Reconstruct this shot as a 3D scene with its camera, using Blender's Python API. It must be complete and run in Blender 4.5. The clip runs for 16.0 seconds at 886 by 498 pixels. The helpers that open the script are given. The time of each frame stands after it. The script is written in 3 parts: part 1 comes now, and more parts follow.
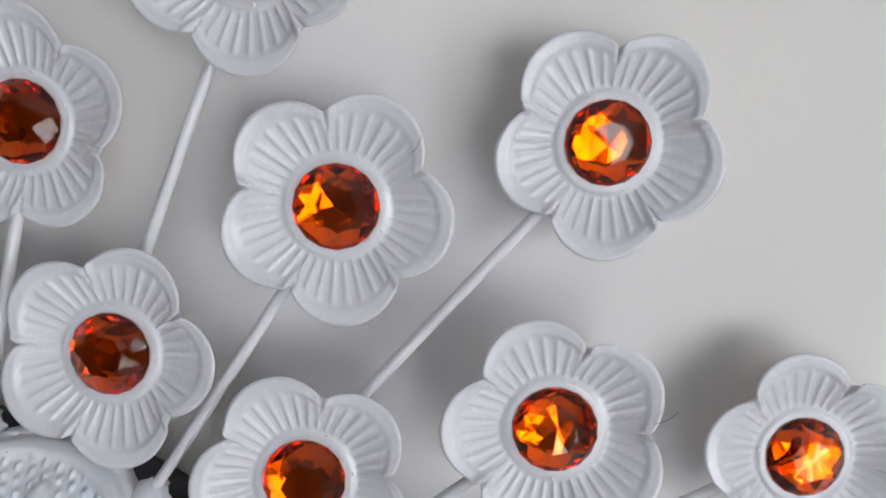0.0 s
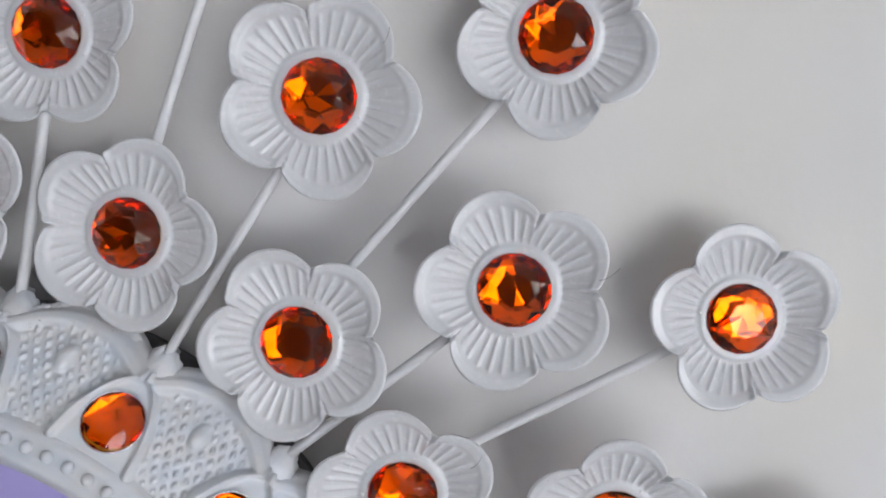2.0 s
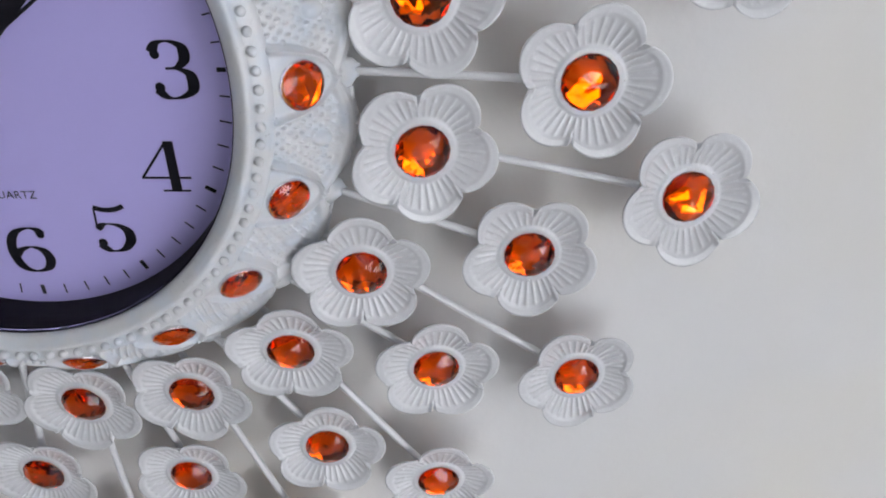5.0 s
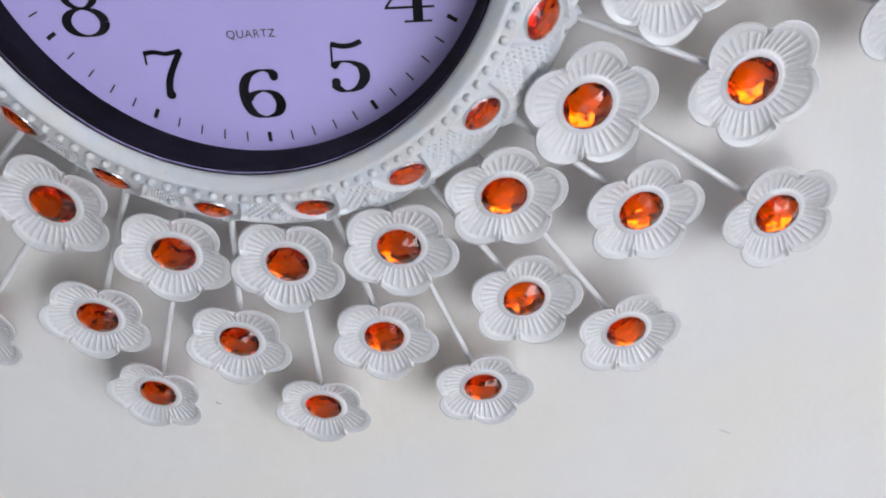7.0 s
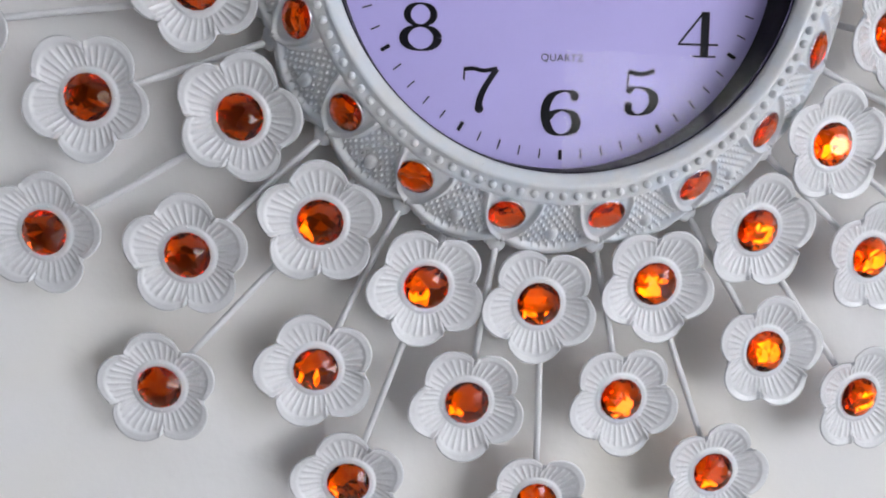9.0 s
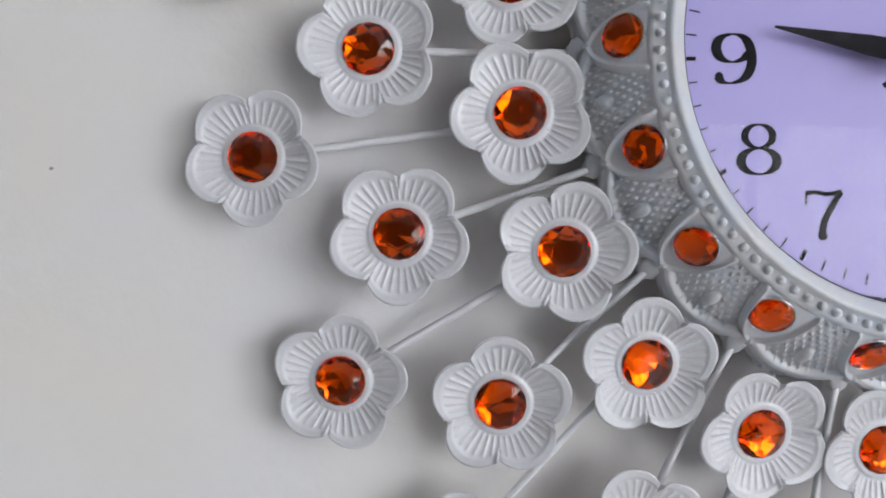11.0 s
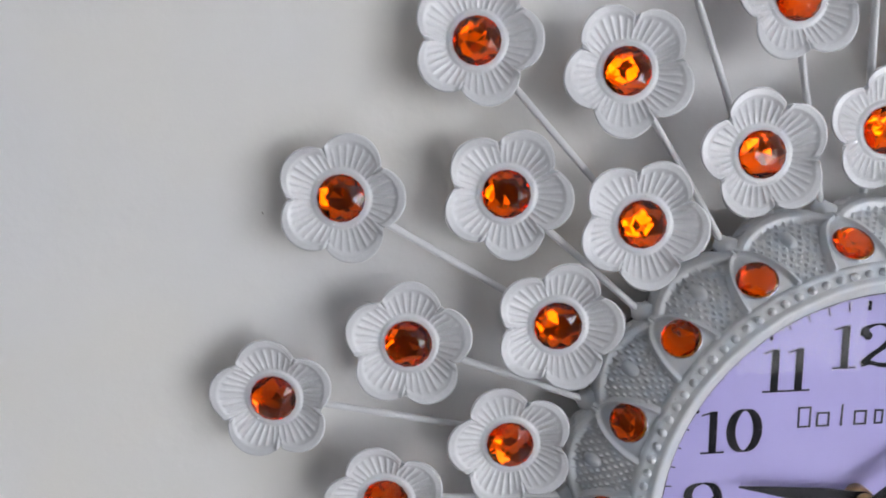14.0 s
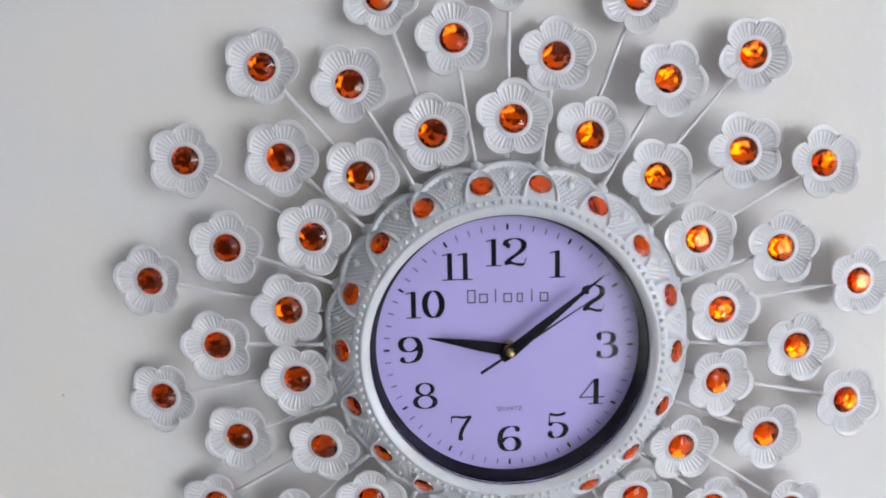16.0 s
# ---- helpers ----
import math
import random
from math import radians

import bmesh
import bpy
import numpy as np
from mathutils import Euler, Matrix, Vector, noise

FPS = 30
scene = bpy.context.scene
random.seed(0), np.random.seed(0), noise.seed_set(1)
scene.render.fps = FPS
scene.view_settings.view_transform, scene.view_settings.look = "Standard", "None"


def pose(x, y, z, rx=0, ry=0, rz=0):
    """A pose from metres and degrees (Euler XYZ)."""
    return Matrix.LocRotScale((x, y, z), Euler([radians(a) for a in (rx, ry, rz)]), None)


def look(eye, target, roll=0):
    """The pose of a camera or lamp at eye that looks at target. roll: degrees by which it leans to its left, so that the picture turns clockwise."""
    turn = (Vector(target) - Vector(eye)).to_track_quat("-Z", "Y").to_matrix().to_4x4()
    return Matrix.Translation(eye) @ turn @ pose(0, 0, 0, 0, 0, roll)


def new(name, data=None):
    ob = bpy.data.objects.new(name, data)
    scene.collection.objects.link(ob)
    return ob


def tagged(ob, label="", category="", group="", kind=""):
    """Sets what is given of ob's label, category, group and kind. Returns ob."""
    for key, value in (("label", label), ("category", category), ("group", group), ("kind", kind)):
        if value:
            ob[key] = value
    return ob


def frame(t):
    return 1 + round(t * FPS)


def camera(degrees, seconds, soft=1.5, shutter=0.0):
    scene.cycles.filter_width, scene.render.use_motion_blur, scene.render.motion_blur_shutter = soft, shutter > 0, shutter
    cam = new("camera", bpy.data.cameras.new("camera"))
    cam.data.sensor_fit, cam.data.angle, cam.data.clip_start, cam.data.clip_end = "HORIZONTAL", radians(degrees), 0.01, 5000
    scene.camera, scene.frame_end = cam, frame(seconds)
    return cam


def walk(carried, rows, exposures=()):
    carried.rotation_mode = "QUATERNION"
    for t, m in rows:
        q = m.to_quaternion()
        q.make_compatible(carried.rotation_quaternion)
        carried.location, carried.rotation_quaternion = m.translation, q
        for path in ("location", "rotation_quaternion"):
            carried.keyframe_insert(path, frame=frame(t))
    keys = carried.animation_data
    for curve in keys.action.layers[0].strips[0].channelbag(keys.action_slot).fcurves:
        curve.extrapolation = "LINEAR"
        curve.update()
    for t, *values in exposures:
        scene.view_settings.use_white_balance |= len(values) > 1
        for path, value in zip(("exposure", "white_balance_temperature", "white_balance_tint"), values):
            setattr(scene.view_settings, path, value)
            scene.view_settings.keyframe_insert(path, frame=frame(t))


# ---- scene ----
# ---- lens and path: t, eye, target, roll ----
PATH = [
    (0, (0.15105, -0.18794, 1.72379), (0.12027, 0.29810, 1.61060), 2.59),
    (0.5, (0.16701, -0.19448, 1.71106), (0.12678, 0.29040, 1.59586), 2.09),
    (1, (0.17249, -0.20362, 1.70283), (0.12527, 0.28039, 1.58662), 0.87),
    (1.5, (0.16896, -0.20719, 1.69932), (0.12290, 0.27771, 1.58641), 1.14),
    (2, (0.16702, -0.21740, 1.69851), (0.12385, 0.26741, 1.58408), 1.32),
    (2.5, (0.17654, -0.23541, 1.67515), (0.13835, 0.24879, 1.55641), 1.23),
    (3, (0.18253, -0.24559, 1.64640), (0.14258, 0.23217, 1.50444), 1.46),
    (3.5, (0.18719, -0.25173, 1.62798), (0.15878, 0.21752, 1.45768), 2.55),
    (4, (0.19249, -0.25796, 1.60753), (0.16984, 0.20125, 1.41101), 2.39),
    (4.5, (0.18980, -0.26591, 1.58952), (0.17561, 0.18579, 1.37558), 2.19),
    (4.7, (0.18515, -0.27097, 1.57857), (0.17239, 0.17571, 1.35424), 1.37),
    (6.8, (0.10306, -0.30471, 1.51691), (0.07587, 0.11737, 1.25024), -1.85),
    (7, (0.08432, -0.31024, 1.52112), (0.06869, 0.11440, 1.25761), -1.78),
    (7.5, (0.02131, -0.34050, 1.52204), (0.02097, 0.09512, 1.27662), 0.40),
    (8, (-0.03399, -0.34605, 1.46124), (0.00792, 0.11914, 1.28280), 1.82),
    (8.2, (-0.03801, -0.35079, 1.43687), (0.01476, 0.12417, 1.28982), 1.90),
    (10.3, (-0.18508, -0.31978, 1.38220), (-0.16042, 0.17949, 1.39302), 1.44),
    (10.5, (-0.19583, -0.31136, 1.39221), (-0.17639, 0.18826, 1.39240), 0.61),
    (11, (-0.20505, -0.30702, 1.42071), (-0.17201, 0.19189, 1.42061), 0.52),
    (11.5, (-0.21665, -0.31676, 1.47972), (-0.18813, 0.18220, 1.46467), 0.74),
    (12, (-0.23327, -0.32762, 1.52684), (-0.19631, 0.17039, 1.50191), 0.54),
    (12.5, (-0.22827, -0.32774, 1.56837), (-0.19537, 0.16984, 1.53178), 0.02),
    (13, (-0.22602, -0.33289, 1.60295), (-0.19559, 0.16339, 1.55016), 0.68),
    (13.5, (-0.22327, -0.35392, 1.64162), (-0.19432, 0.13867, 1.56087), 0.33),
    (14, (-0.21418, -0.32435, 1.66549), (-0.17605, 0.16724, 1.58249), 0.17),
    (14.3, (-0.21339, -0.31109, 1.68235), (-0.16454, 0.17818, 1.59165), 0.90),
    (14.5, (-0.21004, -0.32119, 1.68393), (-0.16549, 0.16780, 1.58952), 2.50),
    (15, (-0.17936, -0.37344, 1.67886), (-0.14088, 0.11526, 1.58043), 2.11),
    (15.5, (-0.10299, -0.44970, 1.67149), (-0.08321, 0.04146, 1.58001), -0.04),
    (16, (-0.05285, -0.53700, 1.65729), (-0.04765, -0.04392, 1.57456), -0.15),
]
cam = camera(64.77, 16.0, soft=1.9)
EXPOSURES = [(0.0, -0.55), (2.5, -0.61), (4.7, -0.67), (6.8, -0.36), (8.2, -0.27), (10.3, -0.32), (13.0, -0.36), (16.0, -0.30)]
walk(cam, [(t, look(eye, target, roll)) for t, eye, target, roll in PATH], EXPOSURES)

# ---- light: one large window in the side wall, sky beyond it ----
SUN_ELEV, SUN_ROT = radians(38), radians(200)
world = bpy.data.worlds.new("sky")
scene.world = world
world.use_nodes = True
wn = world.node_tree
sky = wn.nodes.new("ShaderNodeTexSky")
sky.sky_type, sky.sun_disc = "NISHITA", False
sky.sun_elevation, sky.sun_rotation = SUN_ELEV, SUN_ROT
wn.links.new(sky.outputs[0], wn.nodes["Background"].inputs[0])
wn.nodes["Background"].inputs[1].default_value = 0.1

ROOM_L, ROOM_R, ROOM_BACK, ROOM_H = -2.4, 2.6, -3.4, 2.7
WIN_Y0, WIN_Y1, WIN_Z0, WIN_Z1 = -3.3, -1.6, 0.9, 2.4
DOOR_X0, DOOR_X1, DOOR_Z0, DOOR_Z1 = 0.85, 2.58, 0.04, 2.15

lamp = bpy.data.lights.new("window_daylight", "AREA")
lamp.shape, lamp.size, lamp.size_y = "RECTANGLE", WIN_Y1 - WIN_Y0 - 0.1, (WIN_Z1 - WIN_Z0) * 0.9
lamp.energy, lamp.color = 26, (0.89, 0.905, 1.03)
daylight = new("window_daylight", lamp)
daylight.matrix_world = look((ROOM_R + 0.03, (WIN_Y0 + WIN_Y1) / 2, (WIN_Z0 + WIN_Z1) / 2), (-1.0, (WIN_Y0 + WIN_Y1) / 2, 1.6))

# ---- materials ----


def material(name, color, rough=0.5, tint=None, metal=0.0, spec=0.5, coat=0.0, vary=0.06, scale=40.0, bump=0.0, bump_scale=300.0, fleck=None, rand=0.0):
    """Principled surface with tone variation at two scales, an optional fine relief and dark flecks."""
    m = bpy.data.materials.new(name)
    m.use_nodes = True
    nt = m.node_tree
    p = nt.nodes["Principled BSDF"]
    p.inputs["Roughness"].default_value = rough
    p.inputs["Metallic"].default_value = metal
    p.inputs["Specular IOR Level"].default_value = spec
    p.inputs["Coat Weight"].default_value = coat
    p.inputs["Coat Roughness"].default_value = 0.06
    geo = nt.nodes.new("ShaderNodeNewGeometry")
    big = nt.nodes.new("ShaderNodeTexNoise")
    big.inputs["Scale"].default_value, big.inputs["Detail"].default_value = scale, 3.0
    fine = nt.nodes.new("ShaderNodeTexNoise")
    fine.inputs["Scale"].default_value, fine.inputs["Detail"].default_value = scale * 9, 2.0
    nt.links.new(geo.outputs["Position"], big.inputs["Vector"])
    nt.links.new(geo.outputs["Position"], fine.inputs["Vector"])
    add = nt.nodes.new("ShaderNodeMath")
    add.operation = "MULTIPLY_ADD"
    add.inputs[1].default_value = 0.4
    nt.links.new(fine.outputs[0], add.inputs[0])
    nt.links.new(big.outputs[0], add.inputs[2])
    ramp = nt.nodes.new("ShaderNodeMapRange")
    ramp.inputs["From Min"].default_value, ramp.inputs["From Max"].default_value = 0.4, 1.0
    ramp.inputs["To Min"].default_value, ramp.inputs["To Max"].default_value = 1.0 - vary, 1.0 + vary
    nt.links.new(add.outputs[0], ramp.inputs["Value"])
    mix = nt.nodes.new("ShaderNodeVectorMath")
    mix.operation = "SCALE"
    mix.inputs[0].default_value = color[:3]
    nt.links.new(ramp.outputs[0], mix.inputs["Scale"])
    tone = mix.outputs[0]
    if tint:
        patch = nt.nodes.new("ShaderNodeTexNoise")
        patch.inputs["Scale"].default_value, patch.inputs["Detail"].default_value = tint[0], 3.0
        nt.links.new(geo.outputs["Position"], patch.inputs["Vector"])
        share = nt.nodes.new("ShaderNodeMapRange")
        share.inputs["From Min"].default_value, share.inputs["From Max"].default_value = 0.42, 0.68
        nt.links.new(patch.outputs[0], share.inputs["Value"])
        wash = nt.nodes.new("ShaderNodeMix")
        wash.data_type = "RGBA"
        nt.links.new(share.outputs[0], wash.inputs["Factor"])
        nt.links.new(tone, wash.inputs["A"])
        wash.inputs["B"].default_value = (*tint[1], 1)
        tone = wash.outputs["Result"]
    if rand:
        info = nt.nodes.new("ShaderNodeObjectInfo")
        rr = nt.nodes.new("ShaderNodeMapRange")
        rr.inputs["To Min"].default_value, rr.inputs["To Max"].default_value = 1.0 - rand, 1.0 + rand
        nt.links.new(info.outputs["Random"], rr.inputs["Value"])
        mul = nt.nodes.new("ShaderNodeVectorMath")
        mul.operation = "SCALE"
        nt.links.new(tone, mul.inputs[0])
        nt.links.new(rr.outputs[0], mul.inputs["Scale"])
        tone = mul.outputs[0]
    if fleck:
        spots = nt.nodes.new("ShaderNodeTexNoise")
        spots.inputs["Scale"].default_value, spots.inputs["Detail"].default_value = fleck[0], 1.0
        nt.links.new(geo.outputs["Position"], spots.inputs["Vector"])
        cut = nt.nodes.new("ShaderNodeMapRange")
        cut.inputs["From Min"].default_value, cut.inputs["From Max"].default_value = fleck[1], fleck[1] + 0.05
        nt.links.new(spots.outputs[0], cut.inputs["Value"])
        dab = nt.nodes.new("ShaderNodeMix")
        dab.data_type = "RGBA"
        nt.links.new(cut.outputs[0], dab.inputs["Factor"])
        nt.links.new(tone, dab.inputs["A"])
        dab.inputs["B"].default_value = (*fleck[2], 1)
        tone = dab.outputs["Result"]
    nt.links.new(tone, p.inputs["Base Color"])
    rough_map = nt.nodes.new("ShaderNodeMapRange")
    rough_map.inputs["To Min"].default_value, rough_map.inputs["To Max"].default_value = max(rough - 0.08, 0.02), min(rough + 0.1, 1.0)
    nt.links.new(fine.outputs[0], rough_map.inputs["Value"])
    nt.links.new(rough_map.outputs[0], p.inputs["Roughness"])
    if bump:
        grain = nt.nodes.new("ShaderNodeTexNoise")
        grain.inputs["Scale"].default_value, grain.inputs["Detail"].default_value = bump_scale, 4.0
        nt.links.new(geo.outputs["Position"], grain.inputs["Vector"])
        bm_node = nt.nodes.new("ShaderNodeBump")
        bm_node.inputs["Strength"].default_value, bm_node.inputs["Distance"].default_value = 1.0, bump
        nt.links.new(grain.outputs[0], bm_node.inputs["Height"])
        nt.links.new(bm_node.outputs[0], p.inputs["Normal"])
    return m


def clear(name, color, ior, rough=0.0, spec=0.5):
    m = bpy.data.materials.new(name)
    m.use_nodes = True
    p = m.node_tree.nodes["Principled BSDF"]
    p.inputs["Base Color"].default_value = (*color, 1)
    p.inputs["Transmission Weight"].default_value = 1.0
    p.inputs["IOR"].default_value = ior
    p.inputs["Specular IOR Level"].default_value = spec
    p.inputs["Roughness"].default_value = rough
    return m


# the wall's warm tint patches paint in amber light thrown by the gems
M_WALL = material("wall_paint", (0.770, 0.775, 0.785), 0.7, tint=(7.0, (0.790, 0.775, 0.735)), spec=0.25, vary=0.03, scale=5.0, bump=0.0006, bump_scale=55.0)
M_ROOM = material("room_paint", (0.5, 0.495, 0.51), 0.8, spec=0.2, vary=0.04, scale=2.0)
# unseen west wall, tone set low so left-facing parts get less fill
M_WEST = material("dim_unseen_wall", (0.13, 0.128, 0.135), 0.8, spec=0.2, vary=0.08, scale=2.0)
# unseen south wall, darkened so gem facets and shadows turn deeper
M_SOUTH = material("dark_unseen_wall", (0.12, 0.116, 0.126), 0.8, spec=0.2, vary=0.1, scale=2.0)
M_CEIL = material("ceiling_paint", (0.8, 0.8, 0.79), 0.85, spec=0.2, vary=0.02, scale=2.0)
M_FLOOR = material("polished_floor", (0.56, 0.54, 0.53), 0.18, spec=0.6, vary=0.12, scale=6.0)
M_ENAMEL = material("white_enamel", (0.66, 0.675, 0.705), 0.24, spec=0.45, coat=0.4, vary=0.025, scale=60.0, bump=0.00005, bump_scale=420.0, fleck=(900.0, 0.80, (0.35, 0.36, 0.4)), rand=0.02)
M_CAST = material("white_cast_enamel", (0.67, 0.68, 0.70), 0.3, tint=(95.0, (0.62, 0.67, 0.735)), spec=0.5, coat=0.3, vary=0.05, scale=70.0, bump=0.0002, bump_scale=350.0, fleck=(700.0, 0.77, (0.3, 0.32, 0.36)))
M_ROD = material("white_rod_enamel", (0.74, 0.75, 0.775), 0.35, spec=0.5, coat=0.3, vary=0.05, scale=90.0, bump=0.00015, bump_scale=500.0)
M_BLACK = material("black_plastic", (0.006, 0.005, 0.008), 0.6, spec=0.15, vary=0.1, scale=50.0)
# dark tone of the back case stands for shade under the rim; also lint
M_CASE = material("case_shade_and_lint", (0.045, 0.045, 0.05), 0.6, vary=0.1, scale=50.0)
M_DIAL = material("lavender_dial", (0.44, 0.402, 0.77), 0.45, spec=0.4, vary=0.012, scale=25.0)
M_INK = material("black_ink", (0.012, 0.011, 0.016), 0.55, spec=0.1, vary=0.1, scale=200.0)
M_GREYINK = material("grey_ink", (0.035, 0.033, 0.05), 0.5, vary=0.1, scale=200.0)
M_BRASS = material("brass", (0.72, 0.48, 0.18), 0.3, metal=1.0, vary=0.1, scale=300.0)
M_SILVER = material("silver_rim", (0.75, 0.75, 0.76), 0.25, metal=1.0, vary=0.1, scale=300.0)
M_MARK = material("scuff_grey", (0.36, 0.35, 0.34), 0.8, vary=0.2, scale=200.0)
M_FRAME = material("window_frame_paint", (0.7, 0.7, 0.69), 0.5, vary=0.05, scale=10.0)
M_AMBER = clear("amber_acrylic", (1.0, 0.34, 0.010), 1.47, spec=0.10)
M_FOIL = material("amber_foil", (1.0, 0.31, 0.015), 0.04, metal=1.0, vary=0.08, scale=400.0)
M_GLUE = material("clear_glue", (0.75, 0.76, 0.78), 0.06, spec=0.8, coat=1.0, vary=0.02, scale=50.0)
M_GLASS = clear("clear_glass", (1, 1, 1), 1.14)

# garden and bright sky outside the window
M_OUT = bpy.data.materials.new("garden_backdrop")
M_OUT.use_nodes = True
on = M_OUT.node_tree
on.nodes.remove(on.nodes["Principled BSDF"])
emit = on.nodes.new("ShaderNodeEmission")
og = on.nodes.new("ShaderNodeNewGeometry")
onoise = on.nodes.new("ShaderNodeTexNoise")
onoise.inputs["Scale"].default_value, onoise.inputs["Detail"].default_value = 2.2, 5.0
oramp = on.nodes.new("ShaderNodeValToRGB")
oramp.color_ramp.elements[0].position, oramp.color_ramp.elements[0].color = 0.33, (0.05, 0.055, 0.045, 1)
oramp.color_ramp.elements[1].position, oramp.color_ramp.elements[1].color = 0.50, (0.96, 0.96, 1.02, 1)
mid = oramp.color_ramp.elements.new(0.42)
mid.color = (0.30, 0.32, 0.24, 1)
on.links.new(og.outputs["Position"], onoise.inputs["Vector"])
on.links.new(onoise.outputs[0], oramp.inputs[0])
on.links.new(oramp.outputs[0], emit.inputs[0])
emit.inputs[1].default_value = 9.8
on.links.new(emit.outputs[0], on.nodes["Material Output"].inputs[0])

# ---- mesh helpers ----


def finish(bm, name, mat, smooth=True):
    bmesh.ops.recalc_face_normals(bm, faces=bm.faces)
    me = bpy.data.meshes.new(name)
    bm.to_mesh(me)
    bm.free()
    for f in me.polygons:
        f.use_smooth = smooth
    for one in mat if isinstance(mat, (list, tuple)) else (mat,):
        me.materials.append(one)
    return me


def put(name, me, parent, m=None, label=""):
    ob = new(name, me)
    ob.parent = parent
    if m is not None:
        ob.matrix_local = m
    return tagged(ob, label)


def part(name, bm, mat, parent, label="", m=None, smooth=True):
    return put(name, finish(bm, name, mat, smooth), parent, m, label)


def box(bm, x0, x1, y0, y1, z0, z1):
    v = [bm.verts.new((x, y, z)) for x in (x0, x1) for y in (y0, y1) for z in (z0, z1)]
    for f in ((0, 1, 3, 2), (4, 6, 7, 5), (0, 4, 5, 1), (2, 3, 7, 6), (0, 2, 6, 4), (1, 5, 7, 3)):
        bm.faces.new([v[i] for i in f])


def lathe(bm, profile, n=180, closed=True):
    """Turns a profile of (r, z) about the local z axis."""
    rings = [[bm.verts.new((r * math.cos(2 * math.pi * k / n), r * math.sin(2 * math.pi * k / n), z)) for k in range(n)] for r, z in profile]
    pairs = list(zip(rings, rings[1:])) + ([(rings[-1], rings[0])] if closed else [])
    for a, b in pairs:
        for k in range(n):
            bm.faces.new((a[k], a[(k + 1) % n], b[(k + 1) % n], b[k]))


def tube(bm, pts, radii, n=10):
    """A round rod along points, with closed ends."""
    rings = []
    for i, p in enumerate(pts):
        d = (pts[min(i + 1, len(pts) - 1)] - pts[max(i - 1, 0)]).normalized()
        side = d.cross(Vector((0, 0, 1))).normalized()
        up = side.cross(d)
        rings.append([bm.verts.new(p + radii[i] * (math.cos(2 * math.pi * k / n) * side + math.sin(2 * math.pi * k / n) * up)) for k in range(n)])
    for a, b in zip(rings, rings[1:]):
        for k in range(n):
            bm.faces.new((a[k], a[(k + 1) % n], b[(k + 1) % n], b[k]))
    bm.faces.new(rings[0])
    bm.faces.new(rings[-1])


def smoothstep(a, b, x):
    t = min(max((x - a) / (b - a), 0.0), 1.0)
    return t * t * (3 - 2 * t)


# ---- the room ----
T = 0.12


def wall(name, boxes, mat, label, category):
    bm = bmesh.new()
    for b in boxes:
        box(bm, *b)
    ob = new(name, finish(bm, name, mat, False))
    return tagged(ob, label, category, kind="structure")


wall_north = wall("wall_north", [(ROOM_L - 2 * T, ROOM_R + 2 * T, 0.0, T, 0.0, ROOM_H)], M_WALL, "off-white painted plaster wall with faint scuffs", "wall")
wall_north.matrix_world = pose(0, -0.001, 0, 0, 0, 1.1)
SB = (ROOM_BACK - T, ROOM_BACK)
wall("wall_south", [(ROOM_L - T, DOOR_X0, *SB, 0.0, ROOM_H), (DOOR_X1, ROOM_R + T, *SB, 0.0, ROOM_H), (DOOR_X0, DOOR_X1, *SB, 0.0, DOOR_Z0), (DOOR_X0, DOOR_X1, *SB, DOOR_Z1, ROOM_H)],
     M_SOUTH, "unseen wall kept dark for the gem reflections, with a garden window opening", "wall")
wall("wall_west", [(ROOM_L - T, ROOM_L, ROOM_BACK, 0.06, 0.0, ROOM_H)], M_WEST, "unseen side wall, kept dark to dim left-facing surfaces", "wall")
wall("wall_east", [(ROOM_R, ROOM_R + T, ROOM_BACK, 0.06, 0.0, WIN_Z0), (ROOM_R, ROOM_R + T, ROOM_BACK, 0.06, WIN_Z1, ROOM_H),
                   (ROOM_R, ROOM_R + T, ROOM_BACK, WIN_Y0, WIN_Z0, WIN_Z1), (ROOM_R, ROOM_R + T, WIN_Y1, 0.06, WIN_Z0, WIN_Z1)],
     M_ROOM, "plain pale painted side wall with a window opening", "wall")
wall("floor", [(ROOM_L - T, ROOM_R + T, ROOM_BACK - T, T, -0.1, 0.0)], M_FLOOR, "pale polished stone floor", "floor")
wall("ceiling", [(ROOM_L - T, ROOM_R + T, ROOM_BACK - T, T, ROOM_H, ROOM_H + 0.1)], M_CEIL, "plain white painted ceiling", "ceiling")



def framed_window(name, width, height, m, label):
    """Frame, sill and mullion round an opening; local x across, y outwards, z up."""
    win = tagged(new(name), label, "window", kind="structure")
    win.matrix_world = m
    w = width / 2
    for part_name, b in (("window_sill", (-w, w, -0.05, 0.05, 0.0, 0.04)), ("window_head", (-w, w, -0.02, 0.04, height - 0.04, height)),
                         ("window_jamb", (-w, -w + 0.04, -0.02, 0.04, 0.04, height - 0.04)), ("window_jamb", (w - 0.04, w, -0.02, 0.04, 0.04, height - 0.04)),
                         ("window_mullion", (-0.02, 0.02, 0.0, 0.04, 0.04, height - 0.04))):
        bm = bmesh.new()
        box(bm, *b)
        part(part_name, bm, M_FRAME, win, smooth=False)
    return win


